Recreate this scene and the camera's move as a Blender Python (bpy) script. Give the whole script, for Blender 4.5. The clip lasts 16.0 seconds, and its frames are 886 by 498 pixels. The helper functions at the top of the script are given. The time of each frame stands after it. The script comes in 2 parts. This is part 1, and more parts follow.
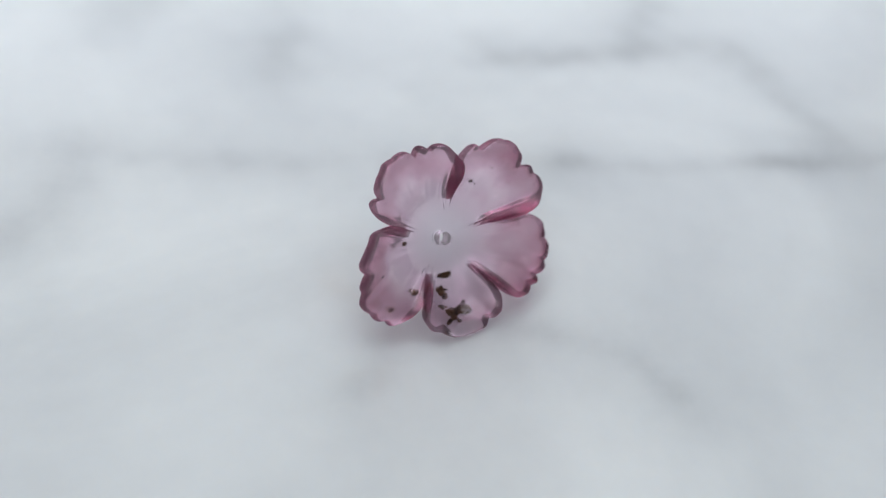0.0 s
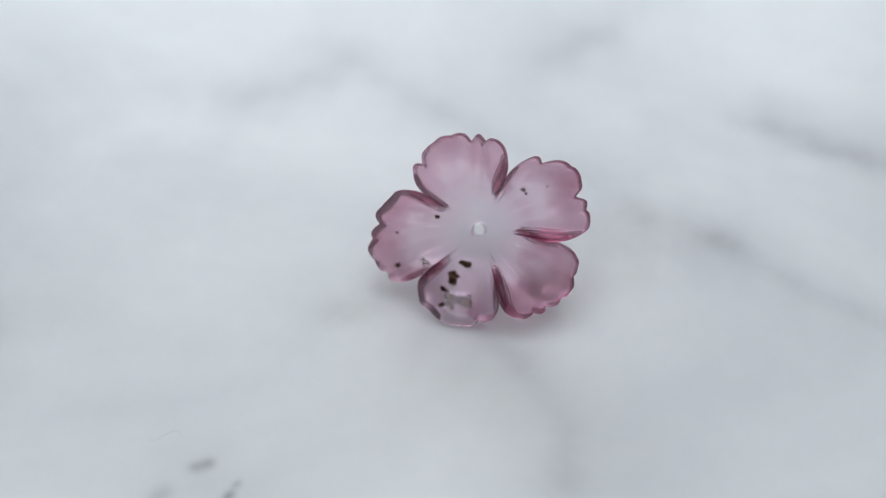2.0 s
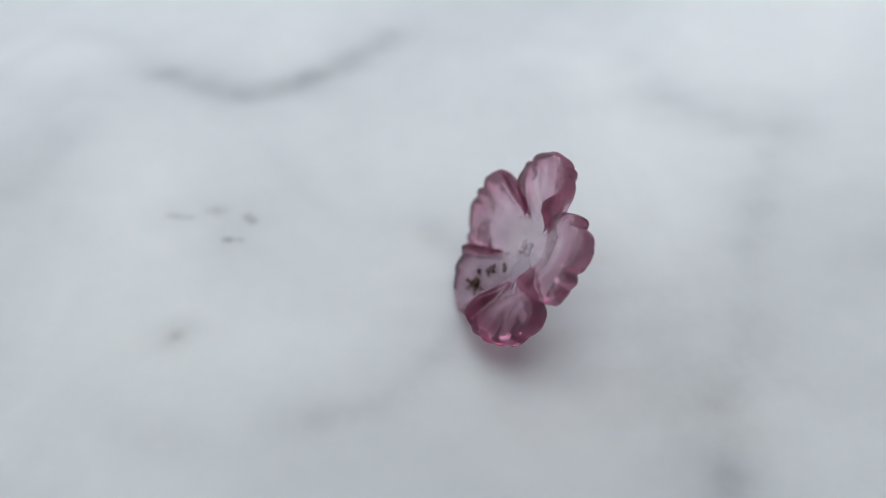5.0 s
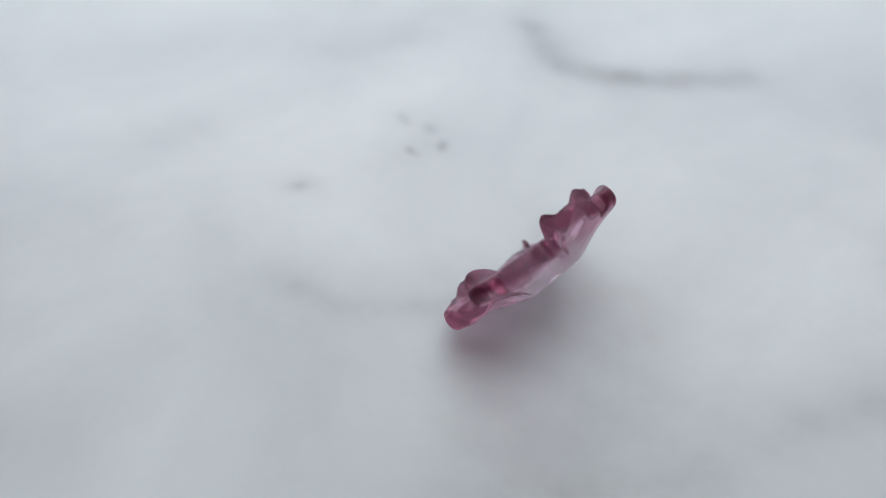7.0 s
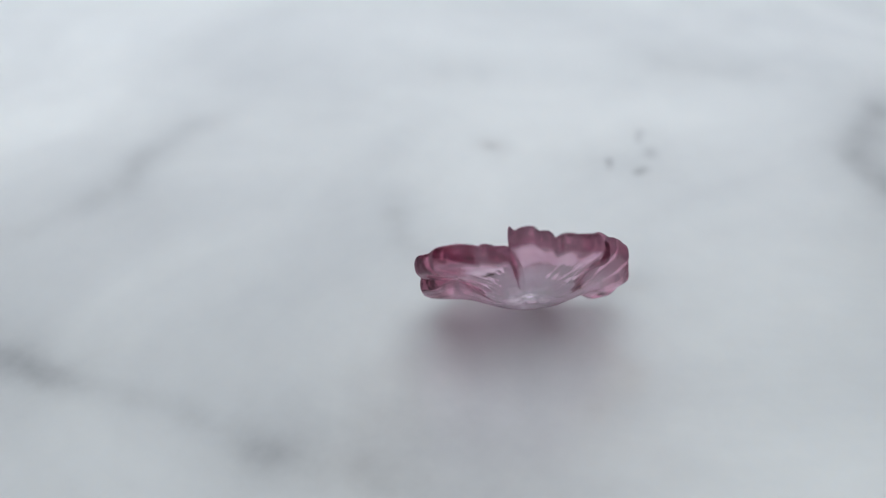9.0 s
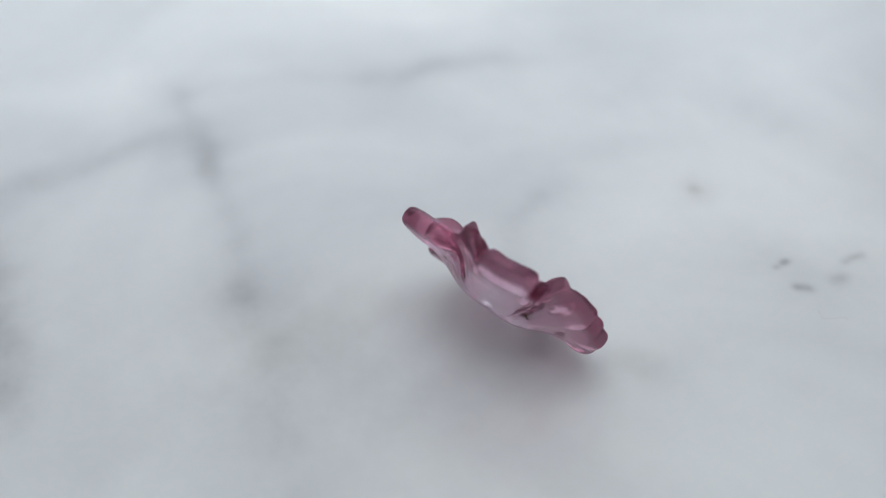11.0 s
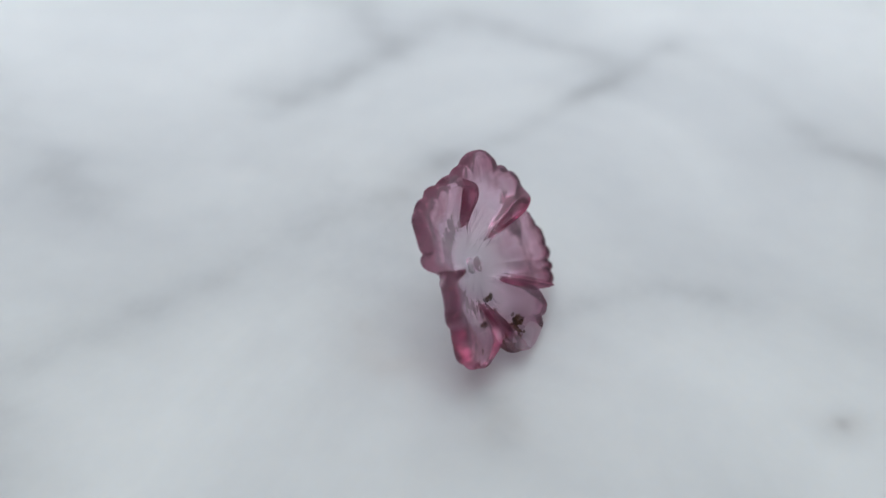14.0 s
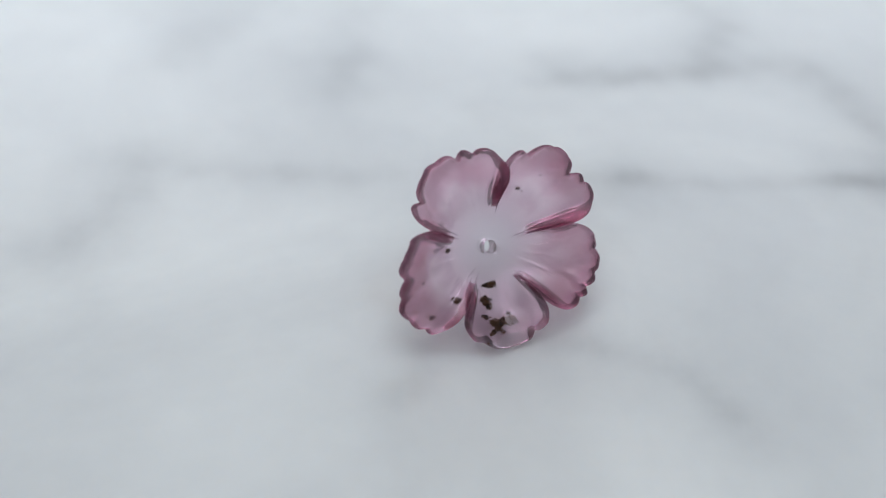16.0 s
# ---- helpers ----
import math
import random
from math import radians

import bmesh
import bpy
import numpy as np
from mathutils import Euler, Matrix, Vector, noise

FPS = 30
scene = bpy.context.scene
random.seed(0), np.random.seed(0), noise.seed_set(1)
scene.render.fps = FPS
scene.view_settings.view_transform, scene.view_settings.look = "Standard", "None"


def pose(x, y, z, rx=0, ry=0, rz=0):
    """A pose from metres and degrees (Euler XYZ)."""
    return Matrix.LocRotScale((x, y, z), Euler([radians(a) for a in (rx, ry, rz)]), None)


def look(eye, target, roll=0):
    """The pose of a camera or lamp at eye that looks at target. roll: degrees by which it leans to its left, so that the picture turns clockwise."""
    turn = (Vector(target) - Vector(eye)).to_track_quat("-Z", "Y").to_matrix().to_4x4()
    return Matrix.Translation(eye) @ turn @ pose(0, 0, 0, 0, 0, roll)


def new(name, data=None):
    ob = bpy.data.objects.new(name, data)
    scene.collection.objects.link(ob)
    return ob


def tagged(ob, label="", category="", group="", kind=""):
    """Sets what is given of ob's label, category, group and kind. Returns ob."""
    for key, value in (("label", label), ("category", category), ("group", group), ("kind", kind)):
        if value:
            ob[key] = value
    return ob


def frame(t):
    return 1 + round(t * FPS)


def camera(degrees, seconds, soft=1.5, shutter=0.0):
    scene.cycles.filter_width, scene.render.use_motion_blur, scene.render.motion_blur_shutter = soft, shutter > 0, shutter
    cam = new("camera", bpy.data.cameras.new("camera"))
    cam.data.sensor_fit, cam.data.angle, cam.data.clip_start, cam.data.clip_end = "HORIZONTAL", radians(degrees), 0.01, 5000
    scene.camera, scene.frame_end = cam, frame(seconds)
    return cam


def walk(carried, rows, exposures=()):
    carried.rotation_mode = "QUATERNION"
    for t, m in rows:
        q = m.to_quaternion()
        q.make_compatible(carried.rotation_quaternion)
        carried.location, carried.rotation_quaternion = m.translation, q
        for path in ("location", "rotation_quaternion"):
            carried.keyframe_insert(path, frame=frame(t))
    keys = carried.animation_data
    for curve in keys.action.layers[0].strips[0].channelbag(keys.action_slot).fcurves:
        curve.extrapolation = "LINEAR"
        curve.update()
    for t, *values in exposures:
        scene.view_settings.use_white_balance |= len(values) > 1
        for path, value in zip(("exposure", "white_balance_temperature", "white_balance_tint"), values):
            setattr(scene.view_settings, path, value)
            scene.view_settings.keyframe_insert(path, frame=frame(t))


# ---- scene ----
from math import cos, sin, pi, exp, sqrt

# ---- camera, held before a slowly turning marble disc ----
cam = camera(50.1, 16.0, soft=1.1)
cam.data.dof.use_dof = True
cam.data.dof.focus_distance = 0.068
cam.data.dof.aperture_fstop = 16.0
PATH = [  # as the disc sees it: seconds, eye, point looked at, roll
    (0.0, (-0.00002, -0.05329, 0.05110), (-0.00010, -0.00065, 0.00495), 2.82),
    (0.5, (0.00993, -0.05295, 0.05113), (-0.00020, -0.00120, 0.00506), 2.16),
    (1.0, (0.01966, -0.05064, 0.05126), (-0.00032, -0.00187, 0.00519), 1.44),
    (1.5, (0.02876, -0.04648, 0.05143), (-0.00041, -0.00261, 0.00533), 0.70),
    (2.0, (0.03686, -0.04066, 0.05153), (-0.00034, -0.00333, 0.00545), 0.01),
    (2.5, (0.04373, -0.03348, 0.05146), (-0.00011, -0.00398, 0.00555), -0.55),
    (3.0, (0.04922, -0.02516, 0.05126), (0.00029, -0.00453, 0.00565), -0.86),
    (3.5, (0.05313, -0.01591, 0.05111), (0.00090, -0.00498, 0.00581), -0.84),
    (4.0, (0.05523, -0.00593, 0.05119), (0.00172, -0.00528, 0.00606), -0.53),
    (4.5, (0.05527, 0.00446, 0.05146), (0.00268, -0.00537, 0.00632), -0.08),
    (5.0, (0.05315, 0.01493, 0.05171), (0.00366, -0.00525, 0.00650), 0.34),
    (5.5, (0.04883, 0.02510, 0.05167), (0.00457, -0.00494, 0.00652), 0.63),
    (6.0, (0.04239, 0.03446, 0.05129), (0.00539, -0.00447, 0.00640), 0.75),
    (6.5, (0.03404, 0.04242, 0.05073), (0.00611, -0.00384, 0.00623), 0.72),
    (7.0, (0.02422, 0.04845, 0.05026), (0.00670, -0.00301, 0.00616), 0.54),
    (7.5, (0.01351, 0.05219, 0.05009), (0.00708, -0.00199, 0.00624), 0.26),
    (8.0, (0.00243, 0.05351, 0.05024), (0.00715, -0.00090, 0.00646), -0.12),
    (8.5, (-0.00860, 0.05239, 0.05054), (0.00696, 0.00009, 0.00669), -0.58),
    (9.0, (-0.01920, 0.04887, 0.05088), (0.00656, 0.00093, 0.00686), -1.09),
    (9.5, (-0.02897, 0.04306, 0.05120), (0.00604, 0.00162, 0.00695), -1.55),
    (10.0, (-0.03736, 0.03523, 0.05147), (0.00543, 0.00222, 0.00699), -1.86),
    (10.5, (-0.04392, 0.02589, 0.05160), (0.00475, 0.00271, 0.00695), -1.94),
    (11.0, (-0.04836, 0.01568, 0.05152), (0.00402, 0.00310, 0.00682), -1.73),
    (11.5, (-0.05066, 0.00520, 0.05121), (0.00326, 0.00338, 0.00661), -1.25),
    (12.0, (-0.05092, -0.00516, 0.05076), (0.00248, 0.00352, 0.00633), -0.59),
    (12.5, (-0.04920, -0.01516, 0.05035), (0.00166, 0.00352, 0.00603), 0.08),
    (13.0, (-0.04557, -0.02454, 0.05013), (0.00083, 0.00340, 0.00578), 0.58),
    (13.5, (-0.04017, -0.03298, 0.05009), (-0.00001, 0.00316, 0.00557), 0.72),
    (14.0, (-0.03329, -0.04016, 0.05008), (-0.00081, 0.00284, 0.00540), 0.47),
    (14.5, (-0.02524, -0.04590, 0.04992), (-0.00156, 0.00247, 0.00520), -0.03),
    (15.0, (-0.01625, -0.05012, 0.04948), (-0.00229, 0.00205, 0.00494), -0.55),
    (15.5, (-0.00652, -0.05273, 0.04871), (-0.00301, 0.00153, 0.00462), -0.91),
    (16.0, (0.00375, -0.05361, 0.04761), (-0.00355, 0.00085, 0.00426), -0.98),
]


# ---- soft sky outside, and added lamps for daylight from ahead and above ----
world = bpy.data.worlds.new("sky")
scene.world = world
world.use_nodes = True
wn = world.node_tree.nodes
sky = wn.new("ShaderNodeTexSky")
sky.sky_type, sky.sun_disc = "NISHITA", False
sky.sun_elevation, sky.sun_rotation = radians(48), radians(150)
wn["Background"].inputs["Strength"].default_value = 0.10
world.node_tree.links.new(sky.outputs[0], wn["Background"].inputs["Color"])

# two unseen lamps added: overcast daylight from an assumed window ahead and skylight overhead
glow = new("unseen_skylight_lamp", bpy.data.lights.new("unseen_skylight_lamp", "AREA"))
glow.data.shape, glow.data.size, glow.data.size_y = "RECTANGLE", 1.56, 1.56
glow.data.energy, glow.data.color = 24.6, (0.94, 0.975, 1.0)
glow.matrix_world = look((0.0, -0.1, 1.86), (0.0, -0.1, 0.0))
pane = new("unseen_window_lamp", bpy.data.lights.new("unseen_window_lamp", "AREA"))
pane.data.shape, pane.data.size, pane.data.size_y = "RECTANGLE", 2.6, 1.5
pane.data.energy, pane.data.color = 20.5, (0.94, 0.975, 1.0)
pane.matrix_world = look((-0.35, 2.04, 0.95), (-0.35, 0.0, 0.95))

# the disc's turn, about its own axis
AXIS = Vector((0.00216, -0.00018, 0))


def disc_turn(eye):
    a = math.atan2(eye[1] - AXIS.y, eye[0] - AXIS.x)
    return Matrix.Rotation(-pi / 2 - a, 4, "Z")


TURNS = [(t, disc_turn(e)) for t, e, p, r in PATH]
EXPOSURES = [(0.0, 0.07), (3.5, 0.07), (4.0, -0.07), (12.0, -0.08), (16.0, -0.04)]
walk(cam, [(t, m @ Matrix.Translation(-AXIS) @ look(e, p, r)) for (t, m), (_, e, p, r) in zip(TURNS, PATH)], EXPOSURES)


# ---- materials ----
def material(name):
    m = bpy.data.materials.new(name)
    m.use_nodes = True
    n = m.node_tree.nodes
    return m, n, m.node_tree.links, n["Principled BSDF"]


def paint(name, colour, rough=0.8):
    m, n, l, p = material(name)
    noise_n = n.new("ShaderNodeTexNoise")
    noise_n.inputs["Scale"].default_value = 9
    noise_n.inputs["Detail"].default_value = 6
    ramp = n.new("ShaderNodeValToRGB")
    ramp.color_ramp.elements[0].color = (*[c * 0.93 for c in colour], 1)
    ramp.color_ramp.elements[1].color = (*colour, 1)
    l.new(noise_n.outputs["Fac"], ramp.inputs[0])
    l.new(ramp.outputs[0], p.inputs["Base Color"])
    p.inputs["Roughness"].default_value = rough
    return m


WALL = paint("wall_paint", (0.20, 0.20, 0.195))
CEIL = paint("ceiling_paint", (0.80, 0.80, 0.79))
FLOOR = paint("floor_boards", (0.26, 0.20, 0.15), 0.5)
BASE = paint("plinth_paint", (0.7, 0.7, 0.68), 0.6)


def marble():
    m, n, l, p = material("white_marble")
    at = n.new("ShaderNodeAttribute")
    at.attribute_name = "vein_or_shade"
    tan = n.new("ShaderNodeAttribute")
    tan.attribute_name = "rust_or_shade"
    co = n.new("ShaderNodeTexCoord")
    fine = n.new("ShaderNodeTexNoise")
    fine.inputs["Scale"].default_value = 900
    fine.inputs["Detail"].default_value = 4
    cloud = n.new("ShaderNodeTexNoise")
    cloud.inputs["Scale"].default_value = 26
    cloud.inputs["Detail"].default_value = 5
    cloud.inputs["Distortion"].default_value = 0.8
    l.new(co.outputs["Object"], fine.inputs["Vector"])
    l.new(co.outputs["Object"], cloud.inputs["Vector"])
    base = n.new("ShaderNodeValToRGB")
    base.color_ramp.elements[0].position, base.color_ramp.elements[1].position = 0.3, 0.7
    base.color_ramp.elements[0].color = (0.60, 0.62, 0.635, 1)
    base.color_ramp.elements[1].color = (0.82, 0.84, 0.835, 1)
    mottle = n.new("ShaderNodeTexNoise")  # crystals a few millimetres across
    mottle.inputs["Scale"].default_value = 240
    mottle.inputs["Detail"].default_value = 6
    mottle.inputs["Roughness"].default_value = 0.65
    l.new(co.outputs["Object"], mottle.inputs["Vector"])
    blend = n.new("ShaderNodeMix")
    blend.inputs["Factor"].default_value = 0.13
    l.new(cloud.outputs["Fac"], blend.inputs["A"])
    l.new(mottle.outputs["Fac"], blend.inputs["B"])
    l.new(blend.outputs["Result"], base.inputs[0])
    mul = n.new("ShaderNodeMath")  # break the veins up with the grain
    mul.operation = "MULTIPLY_ADD"
    l.new(fine.outputs["Fac"], mul.inputs[0])
    mul.inputs[1].default_value, mul.inputs[2].default_value = 0.5, 0.75
    mul2 = n.new("ShaderNodeMath")
    mul2.operation, mul2.use_clamp = "MULTIPLY", True
    l.new(at.outputs["Fac"], mul2.inputs[0])
    l.new(mul.outputs[0], mul2.inputs[1])
    mix = n.new("ShaderNodeMix")
    mix.data_type = "RGBA"
    l.new(mul2.outputs[0], mix.inputs["Factor"])
    l.new(base.outputs[0], mix.inputs["A"])
    mix.inputs["B"].default_value = (0.19, 0.20, 0.215, 1)
    mix2 = n.new("ShaderNodeMix")
    mix2.data_type = "RGBA"
    l.new(tan.outputs["Fac"], mix2.inputs["Factor"])
    l.new(mix.outputs["Result"], mix2.inputs["A"])
    mix2.inputs["B"].default_value = (0.42, 0.30, 0.20, 1)
    l.new(mix2.outputs["Result"], p.inputs["Base Color"])
    rr = n.new("ShaderNodeMapRange")
    rr.inputs["To Min"].default_value, rr.inputs["To Max"].default_value = 0.27, 0.31
    l.new(fine.outputs["Fac"], rr.inputs["Value"])
    l.new(rr.outputs[0], p.inputs["Roughness"])
    p.inputs["Specular IOR Level"].default_value = 0.5
    p.inputs["Subsurface Weight"].default_value = 0.8
    p.inputs["Subsurface Radius"].default_value = (1.0, 0.95, 0.9)
    p.inputs["Subsurface Scale"].default_value = 0.006
    bump = n.new("ShaderNodeBump")
    bump.inputs["Strength"].default_value, bump.inputs["Distance"].default_value = 0.02, 0.0003
    l.new(fine.outputs["Fac"], bump.inputs["Height"])
    l.new(bump.outputs[0], p.inputs["Normal"])
    return m


MARBLE = marble()


def gem(name, colour):
    """Pale pink tourmaline: clear, with cloudy patches and a few brown inclusions."""
    m, n, l, p = material(name)
    co = n.new("ShaderNodeTexCoord")
    cl = n.new("ShaderNodeTexNoise")
    cl.inputs["Scale"].default_value = 320
    cl.inputs["Detail"].default_value = 4
    l.new(co.outputs["Object"], cl.inputs["Vector"])
    zone_and_edge_shade = n.new("ShaderNodeAttribute")
    zone_and_edge_shade.attribute_name = "zone_and_edge_shade"
    add = n.new("ShaderNodeMath")  # colour zoning, unevenly cloudy, plus painted darkness at rim and lips
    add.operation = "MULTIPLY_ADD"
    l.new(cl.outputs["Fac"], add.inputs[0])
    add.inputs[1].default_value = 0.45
    l.new(zone_and_edge_shade.outputs["Fac"], add.inputs[2])
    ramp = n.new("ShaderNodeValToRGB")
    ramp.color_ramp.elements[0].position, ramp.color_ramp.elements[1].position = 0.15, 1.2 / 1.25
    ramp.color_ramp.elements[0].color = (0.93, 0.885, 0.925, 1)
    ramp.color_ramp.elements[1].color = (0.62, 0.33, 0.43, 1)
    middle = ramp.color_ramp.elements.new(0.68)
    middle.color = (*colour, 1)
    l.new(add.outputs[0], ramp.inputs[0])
    n.remove(p)
    glass = n.new("ShaderNodeBsdfGlass")
    glass.inputs["IOR"].default_value = 1.62
    glass.inputs["Roughness"].default_value = 0.0
    l.new(ramp.outputs[0], glass.inputs["Color"])
    wave = n.new("ShaderNodeTexNoise")  # hand-polished, slightly wavy faces with fine scratches
    wave.inputs["Scale"].default_value, wave.inputs["Detail"].default_value = 520, 5
    wave.inputs["Distortion"].default_value = 0.6
    l.new(co.outputs["Object"], wave.inputs["Vector"])
    relief = n.new("ShaderNodeBump")
    relief.inputs["Strength"].default_value, relief.inputs["Distance"].default_value = 0.22, 0.0003
    l.new(wave.outputs["Fac"], relief.inputs["Height"])
    l.new(relief.outputs[0], glass.inputs["Normal"])
    clear = n.new("ShaderNodeBsdfTransparent")
    pale = n.new("ShaderNodeMix")
    pale.data_type = "RGBA"
    pale.inputs["Factor"].default_value = 0.7
    l.new(ramp.outputs[0], pale.inputs["A"])
    pale.inputs["B"].default_value = (1, 1, 1, 1)
    l.new(pale.outputs["Result"], clear.inputs[0])
    both = n.new("ShaderNodeMixShader")
    both.inputs[0].default_value = 0.18
    l.new(glass.outputs[0], both.inputs[1])
    l.new(clear.outputs[0], both.inputs[2])
    l.new(both.outputs[0], n["Material Output"].inputs["Surface"])
    return m


def moss():
    """Brown mossy inclusion, half see-through."""
    m, n, l, p = material("brown_moss")
    tex = n.new("ShaderNodeTexNoise")
    tex.inputs["Scale"].default_value, tex.inputs["Detail"].default_value = 1600, 5
    co = n.new("ShaderNodeTexCoord")
    l.new(co.outputs["Object"], tex.inputs["Vector"])
    ramp = n.new("ShaderNodeValToRGB")
    ramp.color_ramp.elements[0].position, ramp.color_ramp.elements[1].position = 0.44, 0.66
    l.new(tex.outputs["Fac"], ramp.inputs[0])
    p.inputs["Base Color"].default_value = (0.12, 0.066, 0.024, 1)
    p.inputs["Roughness"].default_value = 0.8
    clear = n.new("ShaderNodeBsdfTransparent")
    clear.inputs[0].default_value = (0.80, 0.72, 0.68, 1)
    both = n.new("ShaderNodeMixShader")
    l.new(ramp.outputs[0], both.inputs[0])
    l.new(p.outputs[0], both.inputs[1])
    l.new(clear.outputs[0], both.inputs[2])
    l.new(both.outputs[0], n["Material Output"].inputs["Surface"])
    return m


MOSS = moss()
GEM = gem("pink_tourmaline", (0.925, 0.80, 0.87))


# ---- helpers for meshes ----
def part(name, bm, mat, parent=None, label=""):
    me = bpy.data.meshes.new(name)
    bm.normal_update()
    bm.to_mesh(me)
    bm.free()
    me.materials.append(mat)
    ob = new(name, me)
    if parent:
        ob.parent = parent
    return tagged(ob, label)


def box(bm, x0, y0, z0, x1, y1, z1):
    vs = [bm.verts.new((x, y, z)) for z in (z0, z1) for y in (y0, y1) for x in (x0, x1)]
    for f in ((0, 2, 3, 1), (4, 5, 7, 6), (0, 1, 5, 4), (2, 6, 7, 3), (0, 4, 6, 2), (1, 3, 7, 5)):
        bm.faces.new([vs[i] for i in f])


def structure(name, boxes, mat, label):
    bm = bmesh.new()
    for b in boxes:
        box(bm, *b)
    return tagged(part(name, bm, mat), label, name.split("_")[0], kind="structure")


# ---- an unseen room added round the table; its grey walls darken the stone's refractions ----
structure("floor", [(-2, -2.0, -0.80, 2, 2.0, -0.75)], FLOOR, "brown boarded floor of the room")
structure("ceiling", [(-2, -2.0, 1.85, 2, -0.9, 1.9), (-2, 0.7, 1.85, 2, 2.0, 1.9), (-2, -0.9, 1.85, -0.8, 0.7, 1.9), (0.8, -0.9, 1.85, 2, 0.7, 1.9)], CEIL, "unseen plain white ceiling with an assumed wide skylight opening")
structure("wall_north", [(-2, 2.0, -0.75, 2, 2.1, 0.19), (-2, 2.0, 1.71, 2, 2.1, 1.85), (-2, 2.0, 0.19, -1.66, 2.1, 1.71), (0.96, 2.0, 0.19, 2, 2.1, 1.71)], WALL, "unseen plain grey wall with an assumed wide window opening")
structure("wall_west", [(-2.1, -2.0, -0.75, -2, 2.0, 1.85)], WALL, "unseen plain grey wall added round the table")
structure("wall_east", [(2, -2.0, -0.75, 2.1, 2.0, 1.85)], WALL, "unseen plain grey wall added round the table")
structure("wall_south", [(-2, -2.1, -0.75, 2, -2.0, 1.85)], WALL, "unseen plain grey wall added round the table")
structure("plinth", [(-0.3, -0.3, -0.75, 0.3, 0.3, -0.02)], BASE, "plain white plinth under the marble disc")


# ---- the marble disc ----
VEINS_AND_SHADE = []


def vein_or_shade(width, dark, *pts, kind="vein_or_shade"):
    """Lays soft grey veins, stains and painted shadow along points of the top, in centimetres; width in millimetres."""
    VEINS_AND_SHADE.append((width / 1000, dark * 0.64, [(x / 100, y / 100) for x, y in pts], kind))


vein_or_shade(3.4, 0.17, (-2.23, 1.49), (-1.27, 1.62), (-0.34, 1.69), (0.46, 1.66), (1.07, 1.79))
vein_or_shade(2.6, 0.28, (1.07, 1.79), (1.51, 1.78), (2.18, 1.83), (3.28, 1.98), (4.50, 2.16))
vein_or_shade(3, 0.14, (2.97, 1.91), (3.42, 1.99))
vein_or_shade(4, 0.22, (4.54, 2.18), (4.56, 1.15), (4.26, -0.03), (4.32, -0.68), (4.30, -1.38))
vein_or_shade(3.2, 0.18, (-3.26, 1.59), (-2.42, 1.54), (-1.39, 1.61))
vein_or_shade(3, 0.10, (1.01, 1.81), (1.13, 1.78))
vein_or_shade(5, 0.07, (0.46, 1.66), (0.40, 1.32), (0.46, 1.08))
vein_or_shade(5, 0.16, (1.51, 6.76), (1.83, 5.74), (2.32, 5.09))
vein_or_shade(4, 0.16, (2.22, 5.00), (1.98, 4.28))
vein_or_shade(5, 0.12, (0.23, 3.91), (0.59, 3.61), (1.39, 3.69), (3.02, 4.11))
vein_or_shade(6, 0.10, (3.02, 4.11), (3.37, 3.03), (3.69, 2.40))
vein_or_shade(7, 0.12, (1.97, 4.55), (2.03, 4.03))
vein_or_shade(5, 0.16, (0.47, 3.65), (1.14, 3.71))
vein_or_shade(6, 0.12, (-1.92, 3.55), (-1.56, 3.12))
vein_or_shade(5, 0.15, (-3.76, 3.50), (-3.58, 4.15), (-3.19, 4.59))
vein_or_shade(6, 0.19, (-3.39, 1.77), (-3.27, 1.02), (-3.35, 0.63), (-3.50, 0.27))
vein_or_shade(2.5, 0.24, (0.47, -0.34), (0.80, -0.40), (1.33, -0.60), (1.66, -0.90))
vein_or_shade(4, 0.12, (1.66, -0.90), (1.87, -1.29))
vein_or_shade(4, 0.20, (-3.58, 0.26), (-3.40, 0.69), (-3.28, 1.22))
vein_or_shade(5, 0.10, (-3.96, 1.44), (-3.37, 1.85), (-2.53, 1.75))
vein_or_shade(3, 0.22, (-0.55, -1.04), (-0.40, -0.75), (-0.13, -0.46))
vein_or_shade(4, 0.16, (0.44, 3.56), (1.13, 3.61), (2.17, 4.15))
vein_or_shade(5, 0.12, (-2.22, 3.73), (-1.73, 3.91))
vein_or_shade(6, 0.12, (-2.15, -2.58), (-1.98, -2.36))
vein_or_shade(5, 0.18, (-1.79, 3.07), (-1.79, 3.90), (-1.91, 5.09))
vein_or_shade(6, 0.14, (-5.33, -1.59), (-5.28, -1.30))
vein_or_shade(3.5, 0.30, (-2.02, -4.14), (-1.94, -3.65), (-2.38, -3.29), (-2.79, -3.00), (-3.60, -2.86))
vein_or_shade(3.0, 0.30, (-1.86, -4.69), (-1.79, -4.03), (-1.89, -3.48), (-2.37, -3.19))
vein_or_shade(4, 0.22, (-2.37, -3.19), (-2.87, -2.91), (-3.62, -2.74))
vein_or_shade(4, 0.18, (-2.25, -6.25), (-2.34, -5.47), (-1.86, -4.69))
vein_or_shade(1.0, 0.4, (1.34, -2.32), (1.36, -2.30))
vein_or_shade(4, 0.16, (0.27, -2.50), (0.39, -2.46))
vein_or_shade(5, 0.14, (-3.81, 3.82), (-3.52, 4.66))
vein_or_shade(6, 0.18, (0.66, -4.96), (0.18, -4.65), (-0.47, -4.90))
vein_or_shade(8, 0.12, (2.52, -3.63), (2.18, -3.51))
vein_or_shade(6, 0.05, (0.72, 0.97), (0.57, 1.48))
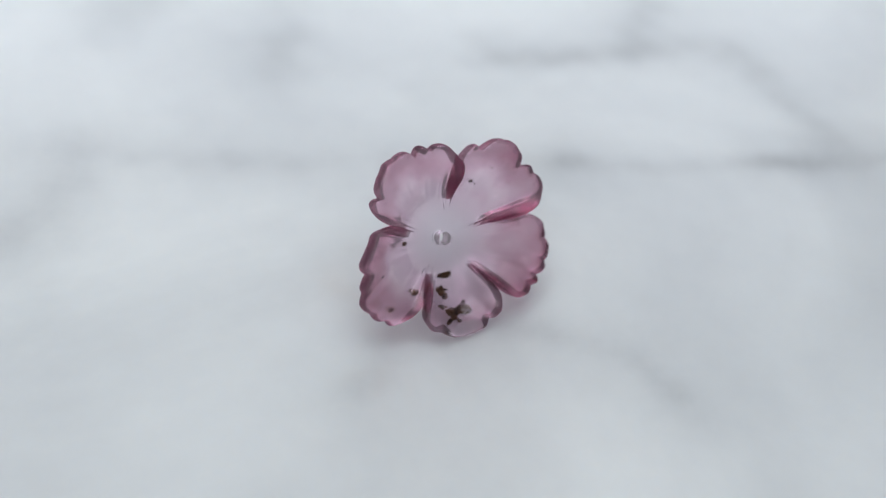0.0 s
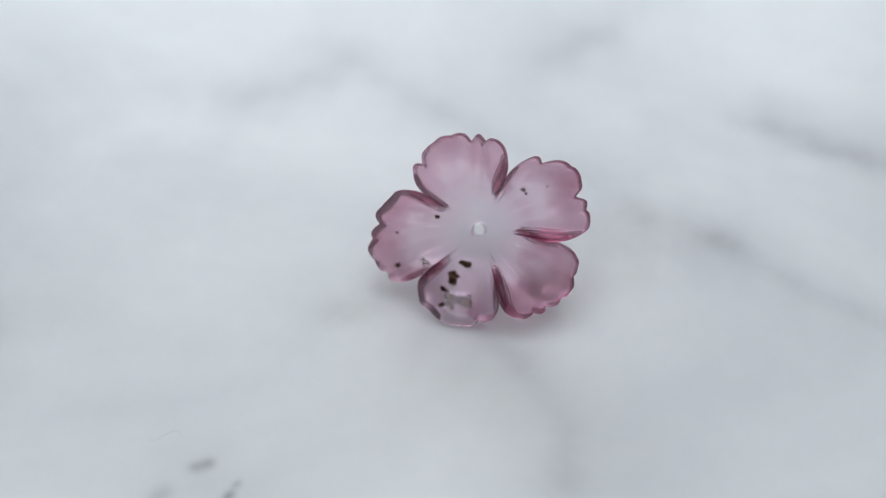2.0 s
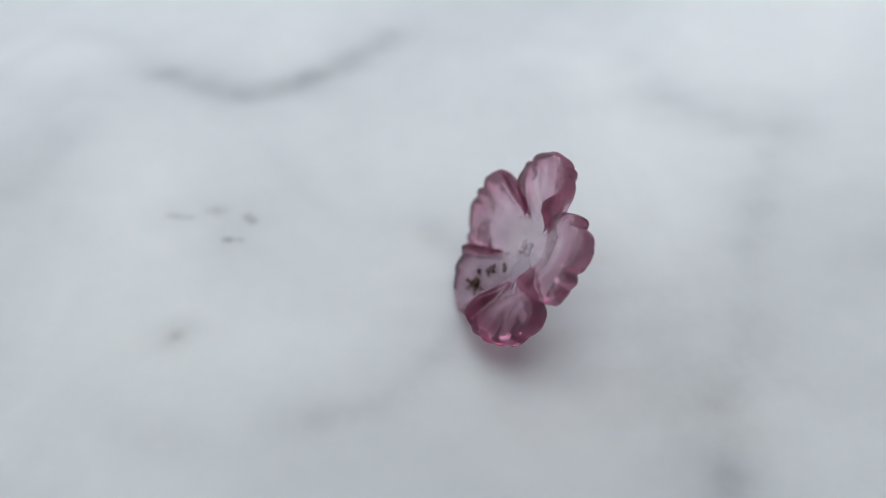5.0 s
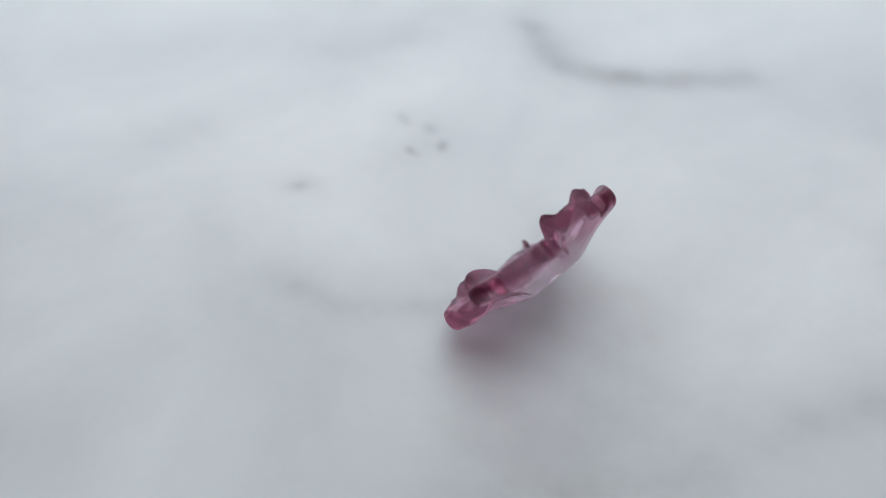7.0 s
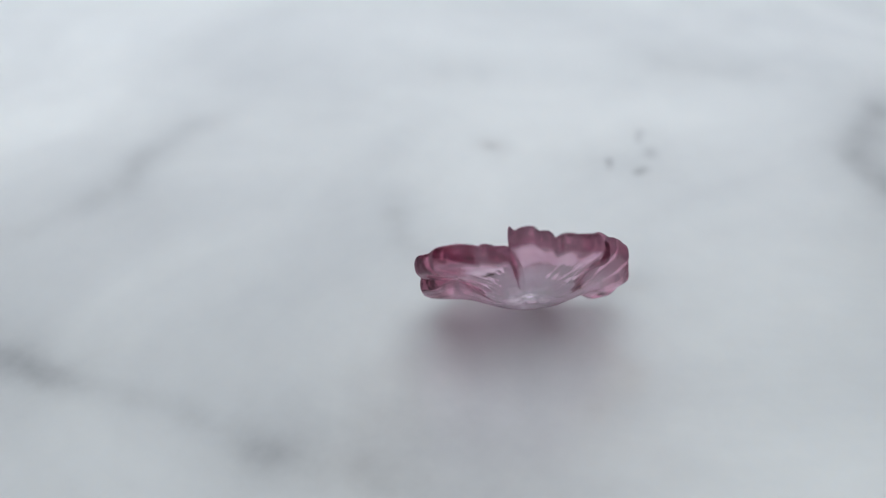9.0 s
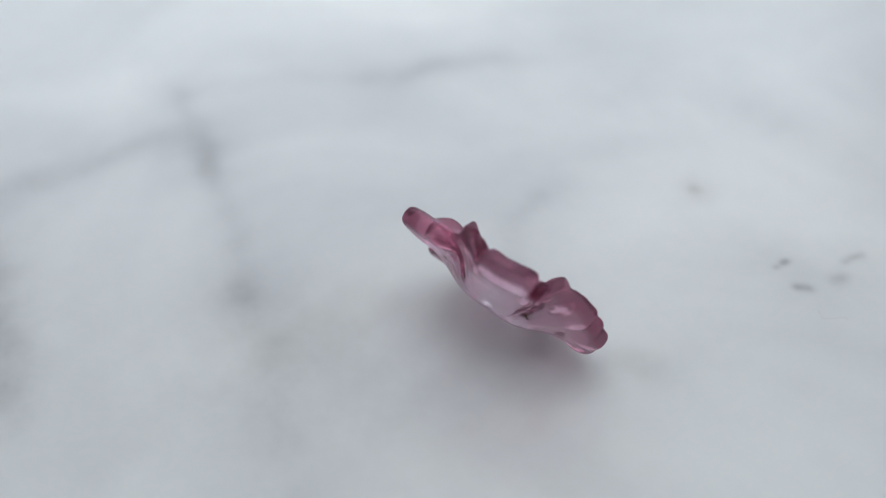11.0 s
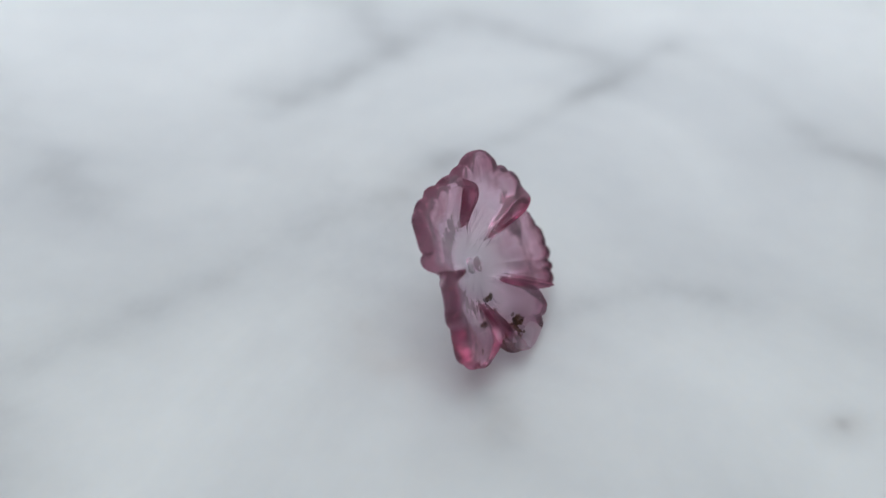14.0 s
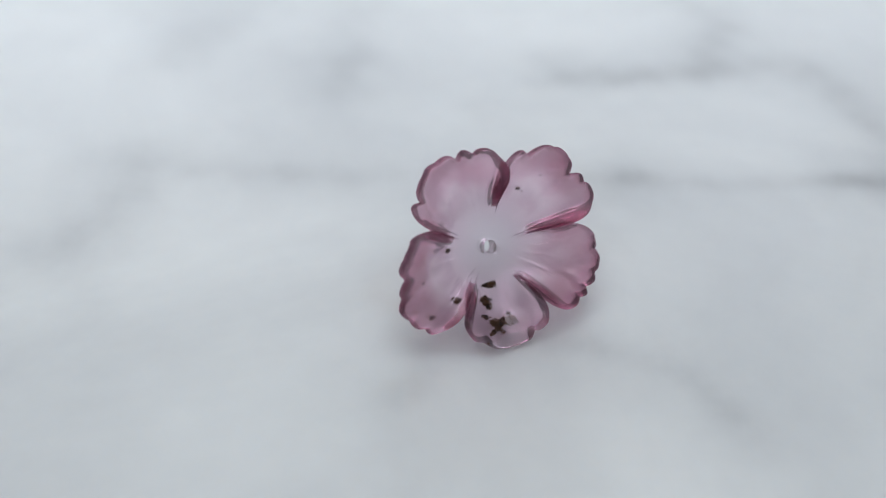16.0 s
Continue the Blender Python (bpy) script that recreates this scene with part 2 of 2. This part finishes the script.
vein_or_shade(6, 0.12, (3.34, -2.01), (3.12, -2.21))
vein_or_shade(5, 0.10, (2.30, -1.64), (2.21, -2.17))
vein_or_shade(6, 0.05, (0.48, 1.67), (0.36, 1.32))
vein_or_shade(8, 0.14, (-0.20, 2.79), (-0.15, 2.24))
vein_or_shade(5, 0.14, (3.19, 4.01), (3.26, 3.54), (3.55, 3.02), (3.70, 2.24))
# two broad greys behind the bead: its soft shadow painted into the marble
vein_or_shade(22, 0.10, (-0.04, 1.08), (-0.01, 0.48))
vein_or_shade(16, 0.08, (0.48, 0.59), (-0.34, 0.36))
vein_or_shade(14, 0.05, (0.27, 1.34), (-0.47, 0.77))
vein_or_shade(1.0, 0.72, (-0.10, -2.56), (-0.08, -2.49), kind="spot")
vein_or_shade(1.4, 0.42, (-0.03, -2.88), (-0.03, -2.84), kind="spot")
vein_or_shade(0.8, 0.42, (0.17, -3.19), (0.16, -3.09), (0.14, -3.00), kind="spot")
vein_or_shade(0.75, 0.8, (0.25, -2.53), (0.24, -2.50), kind="spot")
vein_or_shade(0.6, 0.5, (0.20, -2.43), (0.20, -2.42), kind="spot")
vein_or_shade(4.5, 0.16, (0.17, -3.18), (-0.01, -2.85), (-0.08, -2.54))
vein_or_shade(5, 0.08, (0.21, -2.58), (0.29, -2.45))
vein_or_shade(2.5, 0.14, (-0.74, 0.40), (-0.81, 0.01), (-0.55, -0.17), kind="rust_or_shade")
# wide faint tan patch under the bead: its pinkish shadow, painted in
vein_or_shade(9, 0.07, (0.09, 0.07), (-0.53, -0.02), kind="rust_or_shade")
vein_or_shade(1.6, 0.13, (1.41, -2.34), (1.33, -2.29), kind="rust_or_shade")
vein_or_shade(6, 0.10, (0.68, 0.74), (0.58, 1.23), (0.58, 1.65), kind="rust_or_shade")
vein_or_shade(4, 0.16, (0.53, -4.62), (0.06, -4.73), (-0.42, -4.91))
vein_or_shade(4, 0.2, (-4.05, -5.24), (-4.50, -5.05))
vein_or_shade(5, 0.12, (2.49, -3.55), (2.20, -3.62))
vein_or_shade(3, 0.12, (1.43, -2.30), (1.21, -2.31))
vein_or_shade(4, 0.14, (-1.83, -4.67), (-1.84, -3.85), (-2.20, -3.33), (-2.71, -3.04), (-3.55, -2.89))
vein_or_shade(5, 0.12, (4.20, -0.64), (3.97, -0.11), (3.70, 0.14))
vein_or_shade(4, 0.14, (-1.86, -4.91), (-1.90, -3.62), (-2.27, -3.40), (-2.76, -3.02))
vein_or_shade(4, 0.1, (4.50, 0.20), (4.19, -0.26), (4.21, -0.84), (4.05, -1.61))
vein_or_shade(3, 0.16, (3.30, 1.98), (3.00, 1.97))
vein_or_shade(4, 0.12, (0.13, 4.05), (0.69, 3.58), (1.42, 3.73), (2.64, 4.14), (3.23, 3.64), (3.65, 2.39))
vein_or_shade(4, 0.12, (1.48, 6.75), (1.79, 5.90), (2.20, 5.00), (1.95, 3.96))
vein_or_shade(3, 0.12, (1.01, 1.89), (1.15, 1.73))
vein_or_shade(3, 0.14, (3.03, 2.03), (3.53, 2.04))
vein_or_shade(4, 0.12, (4.19, 0.08), (4.32, -0.67), (4.28, -1.37))
vein_or_shade(5, 0.1, (-2.19, 5.72), (-2.07, 4.25), (-1.70, 3.18))
vein_or_shade(5, 0.1, (0.41, 4.20), (0.90, 3.67), (1.93, 3.96), (2.35, 4.94))
vein_or_shade(5, 0.1, (2.87, 4.16), (3.45, 3.26), (3.54, 2.57))
vein_or_shade(5, 0.1, (-3.97, 4.05), (-3.58, 4.80), (-3.30, 5.06))
vein_or_shade(2, 0.1, (0.98, 1.78), (1.19, 1.82))
vein_or_shade(2, 0.12, (2.86, 1.91), (3.31, 1.97))
vein_or_shade(1.2, 0.1, (-0.62, -0.95), (-0.44, -0.86), (-0.41, -1.07), kind="rust_or_shade")


def vein_shade_field(X, Y):
    wob = np.zeros_like(X)
    vx = X + 0.0003 * np.sin(Y * 410 + 1.3) + 0.0001 * np.sin(Y * 1290 + X * 700)
    vy = Y + 0.0003 * np.sin(X * 380 + 0.4) + 0.0001 * np.sin(X * 1340 - Y * 670)
    patch = 0.85 + 0.11 * np.sin(X * 520 + 3 * np.sin(Y * 260)) * np.sin(Y * 470 + 2 + 2 * np.sin(X * 330)) + 0.05 * np.sin(X * 1300 + Y * 900)
    patch = np.clip(patch, 0.25, 1.5)
    out = {"vein_or_shade": wob, "rust_or_shade": wob.copy()}
    for w, dark, pts, kind in VEINS_AND_SHADE:
        best = np.full_like(X, 9.0)
        for (ax, ay), (bx, by) in zip(pts, pts[1:]):
            dx, dy = bx - ax, by - ay
            s = np.clip(((vx - ax) * dx + (vy - ay) * dy) / (dx * dx + dy * dy + 1e-12), 0, 1)
            best = np.minimum(best, np.hypot(vx - ax - s * dx, vy - ay - s * dy))
        k = best / (w / 2)
        if kind == "spot":
            out["vein_or_shade"] += dark * np.exp(-k * k)
        else:
            out[kind] += dark * patch * (0.75 * np.exp(-k * k) + 0.35 * np.exp(-(k / 3.0) ** 2))
    return out


def marble_disc():
    """A round slab about its own axis, finest in the middle, with an eased rim."""
    rings, spokes = 420, 900
    k = np.linspace(0, 1, rings + 1)[1:]
    rad = 0.20 * (0.35 * k + 0.65 * k ** 3)
    a = np.linspace(0, 2 * pi, spokes, endpoint=False)
    R, A = np.meshgrid(rad, a, indexing="ij")
    co = [np.zeros((1, 3)), np.stack([(R * np.cos(A)).ravel(), (R * np.sin(A)).ravel(), np.zeros(R.size)], 1)]
    for r, z in ((0.2007, -0.0003), (0.201, -0.001), (0.201, -0.019), (0.200, -0.02)):
        co.append(np.stack([r * np.cos(a), r * np.sin(a), np.full(spokes, z)], 1))
    co = np.concatenate(co)
    total = rings + 4
    i = 1 + np.arange(total * spokes).reshape(total, spokes)
    j = np.roll(i, -1, 1)
    faces = np.stack([i[:-1], i[1:], j[1:], j[:-1]], -1).reshape(-1, 4).tolist()
    faces += np.stack([np.zeros(spokes, int), i[0], j[0]], -1).tolist()
    faces.append(i[-1][::-1].tolist())
    me = bpy.data.meshes.new("marble_disc")
    me.from_pydata(co.tolist(), [], faces)
    me.update()
    for key, val in vein_shade_field(co[:, 0] + AXIS.x, co[:, 1] + AXIS.y).items():
        at = me.attributes.new(key, "FLOAT", "POINT")
        at.data.foreach_set("value", np.clip(val, 0, 1).astype(np.float32))
    me.materials.append(MARBLE)
    ob = new("marble_disc", me)
    return tagged(ob, "polished white marble disc with soft grey veins, slowly turning", "marble slab", kind="structure")


disc = marble_disc()


# ---- the carved flower bead ----
# Each petal: start and end angle, phase of its grooves, rim (u, reach, height) from its clockwise side to the other, in millimetres,
# and the notches of its edge (u, depth)
MM = 0.001
PETALS = [
    (70, 153, 0.5, [(-1, 6.2, 1.3), (-0.62, 7.2, 1.2), (-0.25, 7.4, 0.5), (0.08, 7.6, 0.5), (0.5, 7.2, 0.9), (1, 6.8, 0.6)],
     [(-0.48, 0.45), (-0.25, 0.7), (0.03, 0.2), (0.60, 0.75)]),
    (5, 70, 1.1, [(-1, 7.8, 0.9), (-0.72, 8.8, 0.8), (-0.3, 8.6, 0.4), (0.12, 8.9, 0.3), (0.6, 7.5, 0.2), (1, 6.6, 0.0)],
     [(-0.52, 0.25), (-0.28, 0.75), (0.18, 0.25), (0.53, 0.5)]),
    (-58, 5, 2.0, [(-1, 6.9, 1.3), (-0.75, 7.6, 1.3), (-0.3, 8.1, 0.9), (0.13, 8.4, 0.5), (0.6, 8.1, 0.2), (1, 7.3, 0.1)],
     [(-0.55, 0.35), (-0.33, 0.5), (-0.04, 0.2), (0.36, 0.25)]),
    (-131, -58, 0.7, [(-1, 5.9, 1.3), (-0.6, 6.9, 1.2), (-0.15, 7.3, 0.9), (0.25, 7.2, 0.9), (0.7, 6.8, 1.3), (1, 6.3, 1.3)],
     [(0.45, 0.4), (-0.45, 0.12)]),
    (153, 229, 1.6, [(-1, 6.0, 1.8), (-0.7, 6.8, 1.9), (-0.25, 7.6, 1.6), (0.25, 8.4, 0.9), (0.6, 8.1, 0.3), (1, 7.6, 0.3)],
     [(-0.19, 0.5), (0.05, 0.3), (0.36, 0.25), (0.62, 0.4)]),
]
HOLE, NOTCH = 0.52, 3.0


def smooth(x):
    x = min(1, max(0, x))
    return x * x * (3 - 2 * x)


def rim_at(p, u):
    """Reach and height of a petal's rim at u, eased between its control points."""
    c = p[3]
    for (u0, r0, h0), (u1, r1, h1) in zip(c, c[1:]):
        if u <= u1 or (u1, r1, h1) == c[-1]:
            k = smooth((u - u0) / (u1 - u0))
            return r0 + k * (r1 - r0), h0 + k * (h1 - h0)


def notched(p, u):
    """How deep the edge is cut at u: sharp cuts between round lobes."""
    return sum(d * max(0.0, 1 - abs(u - v) / 0.16) ** 2.2 for v, d in p[4])


def petal_reach(p, u):
    reach, _ = rim_at(p, u)
    body = max(0.0, 1 - abs(u) ** 6.5) ** 0.40
    crimp = 0.05 * abs(sin(17 * u + 6 * p[2]))
    return NOTCH + (reach - notched(p, u) - crimp - NOTCH) * body


def petal_point(p, u, rho, side):
    """A point of the front (side 1) or back (side -1) of the bead, in millimetres."""
    R = petal_reach(p, u)
    reach, lift = rim_at(p, u)
    ph = p[2]
    r = HOLE + rho * (R - HOLE)
    q = max(0.0, (r - 1.8) / 5.7)
    qe = max(0.0, (r - 1.8) / (reach - 1.8))
    # near the slit between petals both sides share one height
    own = smooth((r - NOTCH) / (reach * 0.93 - NOTCH))
    # the clockwise side laps over its neighbour
    ang = radians((p[0] + p[1]) / 2 + u * (p[1] - p[0]) / 2 - 4 * own * smooth((-u - 0.5) / 0.5))
    mid = 1.3 * q ** 1.7 * (1 - own) + lift * qe ** 1.5 * own
    mid += 0.65 * own * (1 - own) * 4 * (u * u - 0.42)  # each petal is dished across
    lobes = notched(p, u) / 0.6
    mid -= 0.04 * lobes * smooth((rho - 0.55) / 0.45)  # the cuts run in as flutes
    fold = smooth((-u - 0.76) / 0.13)  # upturned lip on the clockwise side
    mid += 0.7 * smooth((r - 2.6) / 2.2) * fold
    mid += 0.4 * smooth((r - 3.5) / 2.5) * smooth((u - 0.78) / 0.2)
    # carved lines fan out from the centre, strongest beside the slits
    fan = max(0, sin(u * 15 + ph * 3)) ** 6 * (0.5 + 0.5 * abs(u))
    groove = -0.10 * fan * smooth((r - 1.5) / 2.6) * smooth((5.6 + ph * 0.4 - r) / 2.2)
    groove += 0.014 * sin(u * 37 + ph * 7 + 0.5 * r) * smooth((r - 1.9) / 1.5) * smooth((5.2 - r) / 2.5)
    groove *= smooth(5 * (1 - abs(u)))
    thick = 1.05 + 0.6 * smooth((r - 4.3) / 2.5) + 0.4 * fold * smooth((r - 3.5) / 2)
    rim = max(0.0, 1 - rho ** 30) ** 0.5
    back = 0.55 * (1 - smooth((r - 2) / 4.5))
    if side > 0:
        z = mid + (thick / 2) * rim + groove * rim - back
    else:
        z = mid - (thick / 2) * rim - back * 2.25 + 0.05 * fan * rim * smooth((r - 2.5) / 1.5) * smooth((6.0 - r) / 2)
    return Vector((r * cos(ang), r * sin(ang), z)) * MM


# mossy flakes shut in the stone: petal, x, y, size, squash
FLAKES = [
    (4, -5.7, -3.6, 0.24, 0.6), (4, -3.5, -3.2, 0.30, 0.7), (4, -3.8, -2.9, 0.18, 0.7), (4, -3.3, 0.5, 0.16, 0.7), (4, -6.0, -1.0, 0.13, 0.6),
    (1, 3.0, 3.7, 0.18, 0.7), (1, 3.3, 3.4, 0.11, 0.7), (1, 4.8, 4.2, 0.07, 0.7),
]
rng = random.Random(7)
for cx, cy, sx, sy, count, size in ((-0.6, -5.6, 1.15, 0.36, 38, 0.23), (-1.5, -3.9, 0.36, 0.5, 14, 0.22), (-0.6, -2.9, 0.3, 0.2, 7, 0.22),
                                    (-1.8, -5.0, 0.25, 0.35, 6, 0.20), (0.2, -5.2, 0.15, 0.15, 3, 0.18), (-0.7, -6.0, 0.5, 0.15, 5, 0.16)):
    for _ in range(count):
        FLAKES.append((3, cx + rng.gauss(0, sx * 0.55), cy + rng.gauss(0, sy * 0.55), size * rng.uniform(0.5, 1.2), rng.uniform(0.35, 0.9)))


def flake(name, parent, x, y, size, squash, z, seed):
    bm = bmesh.new()
    bmesh.ops.create_icosphere(bm, subdivisions=3, radius=1)
    for v in bm.verts:
        k = 1 + 1.1 * noise.noise(v.co * 3.4 + Vector((seed * 3.1, 0, 0)))
        v.co = Vector((x + v.co.x * size * k, y + v.co.y * size * squash * k, z + v.co.z * 0.06 * k)) * MM
    for f in bm.faces:
        f.smooth = True
    return part(name, bm, MOSS, parent, "dark brown mossy inclusion" if size > 0.2 else "")


def flower_bead():
    root = new("flower_bead")
    NU, NR = 80, 60
    hub_r = 9

    def shell(name, cells, label):
        """cells: list of (petal, ring range)."""
        index, co, faces = {}, [], []

        def vert(pi_, ui, ri, side):
            if ri == NR:
                side = 1
            key = (pi_, ui, ri, side)
            if key not in index:
                index[key] = len(co)
                u = -1 + 2 * ui / NU
                u = math.sin(u * pi / 2) * 0.35 + u * 0.65
                rho = ri / NR
                rho = 1 - (1 - rho) ** 1.5
                co.append(petal_point(PETALS[pi_], u, rho, side))
            return index[key]

        for pi_, r0, r1 in cells:
            for ui in range(NU):
                for ri in range(r0, r1):
                    for side in (1, -1):
                        q = [vert(pi_, ui, ri, side), vert(pi_, ui, ri + 1, side), vert(pi_, ui + 1, ri + 1, side), vert(pi_, ui + 1, ri, side)]
                        faces.append(q if side > 0 else q[::-1])
                if r0 == 0:
                    faces.append([vert(pi_, ui, 0, 1), vert(pi_, ui + 1, 0, 1), vert(pi_, ui + 1, 0, -1), vert(pi_, ui, 0, -1)])
        me = bpy.data.meshes.new(name)
        me.from_pydata([tuple(c) for c in co], [], faces)
        me.update()
        zone_and_edge_shade = me.attributes.new("zone_and_edge_shade", "FLOAT", "POINT")
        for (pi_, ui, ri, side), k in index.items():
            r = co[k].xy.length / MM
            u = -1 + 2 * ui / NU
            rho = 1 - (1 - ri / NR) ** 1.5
            # rim and lips darkened in colour, standing for dark inner reflections and long paths
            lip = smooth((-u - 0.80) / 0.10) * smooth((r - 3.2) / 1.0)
            zone_and_edge_shade.data[k].value = min(1, (0.46 if pi_ != 3 else 0.36) * smooth((r - 0.8) / 3.2) + 0.12 * smooth((rho - 0.5) / 0.35) + (0.36 if pi_ != 3 else 0.12) * smooth((rho - 0.965) / 0.025) + 0.62 * lip)
        bm = bmesh.new()
        bm.from_mesh(me)
        bmesh.ops.remove_doubles(bm, verts=bm.verts, dist=2e-6)
        for f in bm.faces:
            f.smooth = True
        bm.to_mesh(me)
        bm.free()
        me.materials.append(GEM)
        ob = new(name, me)
        ob.parent = root
        return tagged(ob, label)

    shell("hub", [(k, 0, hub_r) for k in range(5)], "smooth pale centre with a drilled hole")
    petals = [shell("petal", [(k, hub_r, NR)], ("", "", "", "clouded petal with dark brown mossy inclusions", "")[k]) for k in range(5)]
    for i, (k, x, y, size, squash) in enumerate(FLAKES):
        p = PETALS[k]
        a = math.degrees(math.atan2(y, x))
        u = ((a - (p[0] + p[1]) / 2 + 180) % 360 - 180) / ((p[1] - p[0]) / 2)
        rho = (math.hypot(x, y) - HOLE) / (petal_reach(p, u) - HOLE)
        z = (petal_point(p, u, rho, 1).z * (0.25 + 0.3 * (i % 5) / 4) + petal_point(p, u, rho, -1).z * (0.75 - 0.3 * (i % 5) / 4)) / MM
        flake("inclusion", petals[k], x, y, size, squash, z, i)
    # n faces the camera at the start and leans back; e1 runs level
    nrm = Vector((0.4189, -0.7253, 0.5462)).normalized()
    e1 = Vector((0, 0, 1)).cross(nrm).normalized()
    e2 = nrm.cross(e1)
    m = Matrix((e1, e2, nrm)).transposed().to_4x4()
    low = min((m @ v.co).z for ob in petals for v in ob.data.vertices)
    root.matrix_world = Matrix.Translation(Vector((0.0001, -0.00018, -low - 0.0002)) - AXIS) @ m
    return tagged(root, "translucent pink carved tourmaline flower bead propped on a marble disc", "bead")


bead = flower_bead()


# ---- a stray hair on the marble ----
def hair_strand():
    curve = bpy.data.curves.new("hair_strand", "CURVE")
    curve.dimensions, curve.bevel_depth, curve.bevel_resolution = "3D", 0.000012, 2
    line = curve.splines.new("BEZIER")
    pts = ((-4.9, -26.6), (-4.6, -26.4), (-4.6, -25.9), (-4.5, -25.3), (-4.3, -24.9), (-3.8, -24.9), (-3.4, -25.0))
    line.bezier_points.add(len(pts) - 1)
    for b, (x, y) in zip(line.bezier_points, pts):
        b.co, b.handle_left_type, b.handle_right_type = (x * MM - AXIS.x, y * MM - AXIS.y, 0.00004), "AUTO", "AUTO"
    curve.materials.append(paint("grey_fibre", (0.56, 0.55, 0.55), 0.5))
    return tagged(new("hair_strand", curve), "fine curled grey hair lying on marble", "hair")


hair = hair_strand()


def motions():
    """The disc turns once, with all that lies on it."""
    for thing in (disc, bead, hair):
        rest = thing.matrix_world.copy()
        walk(thing, [(t, m @ rest) for t, m in TURNS])


motions()
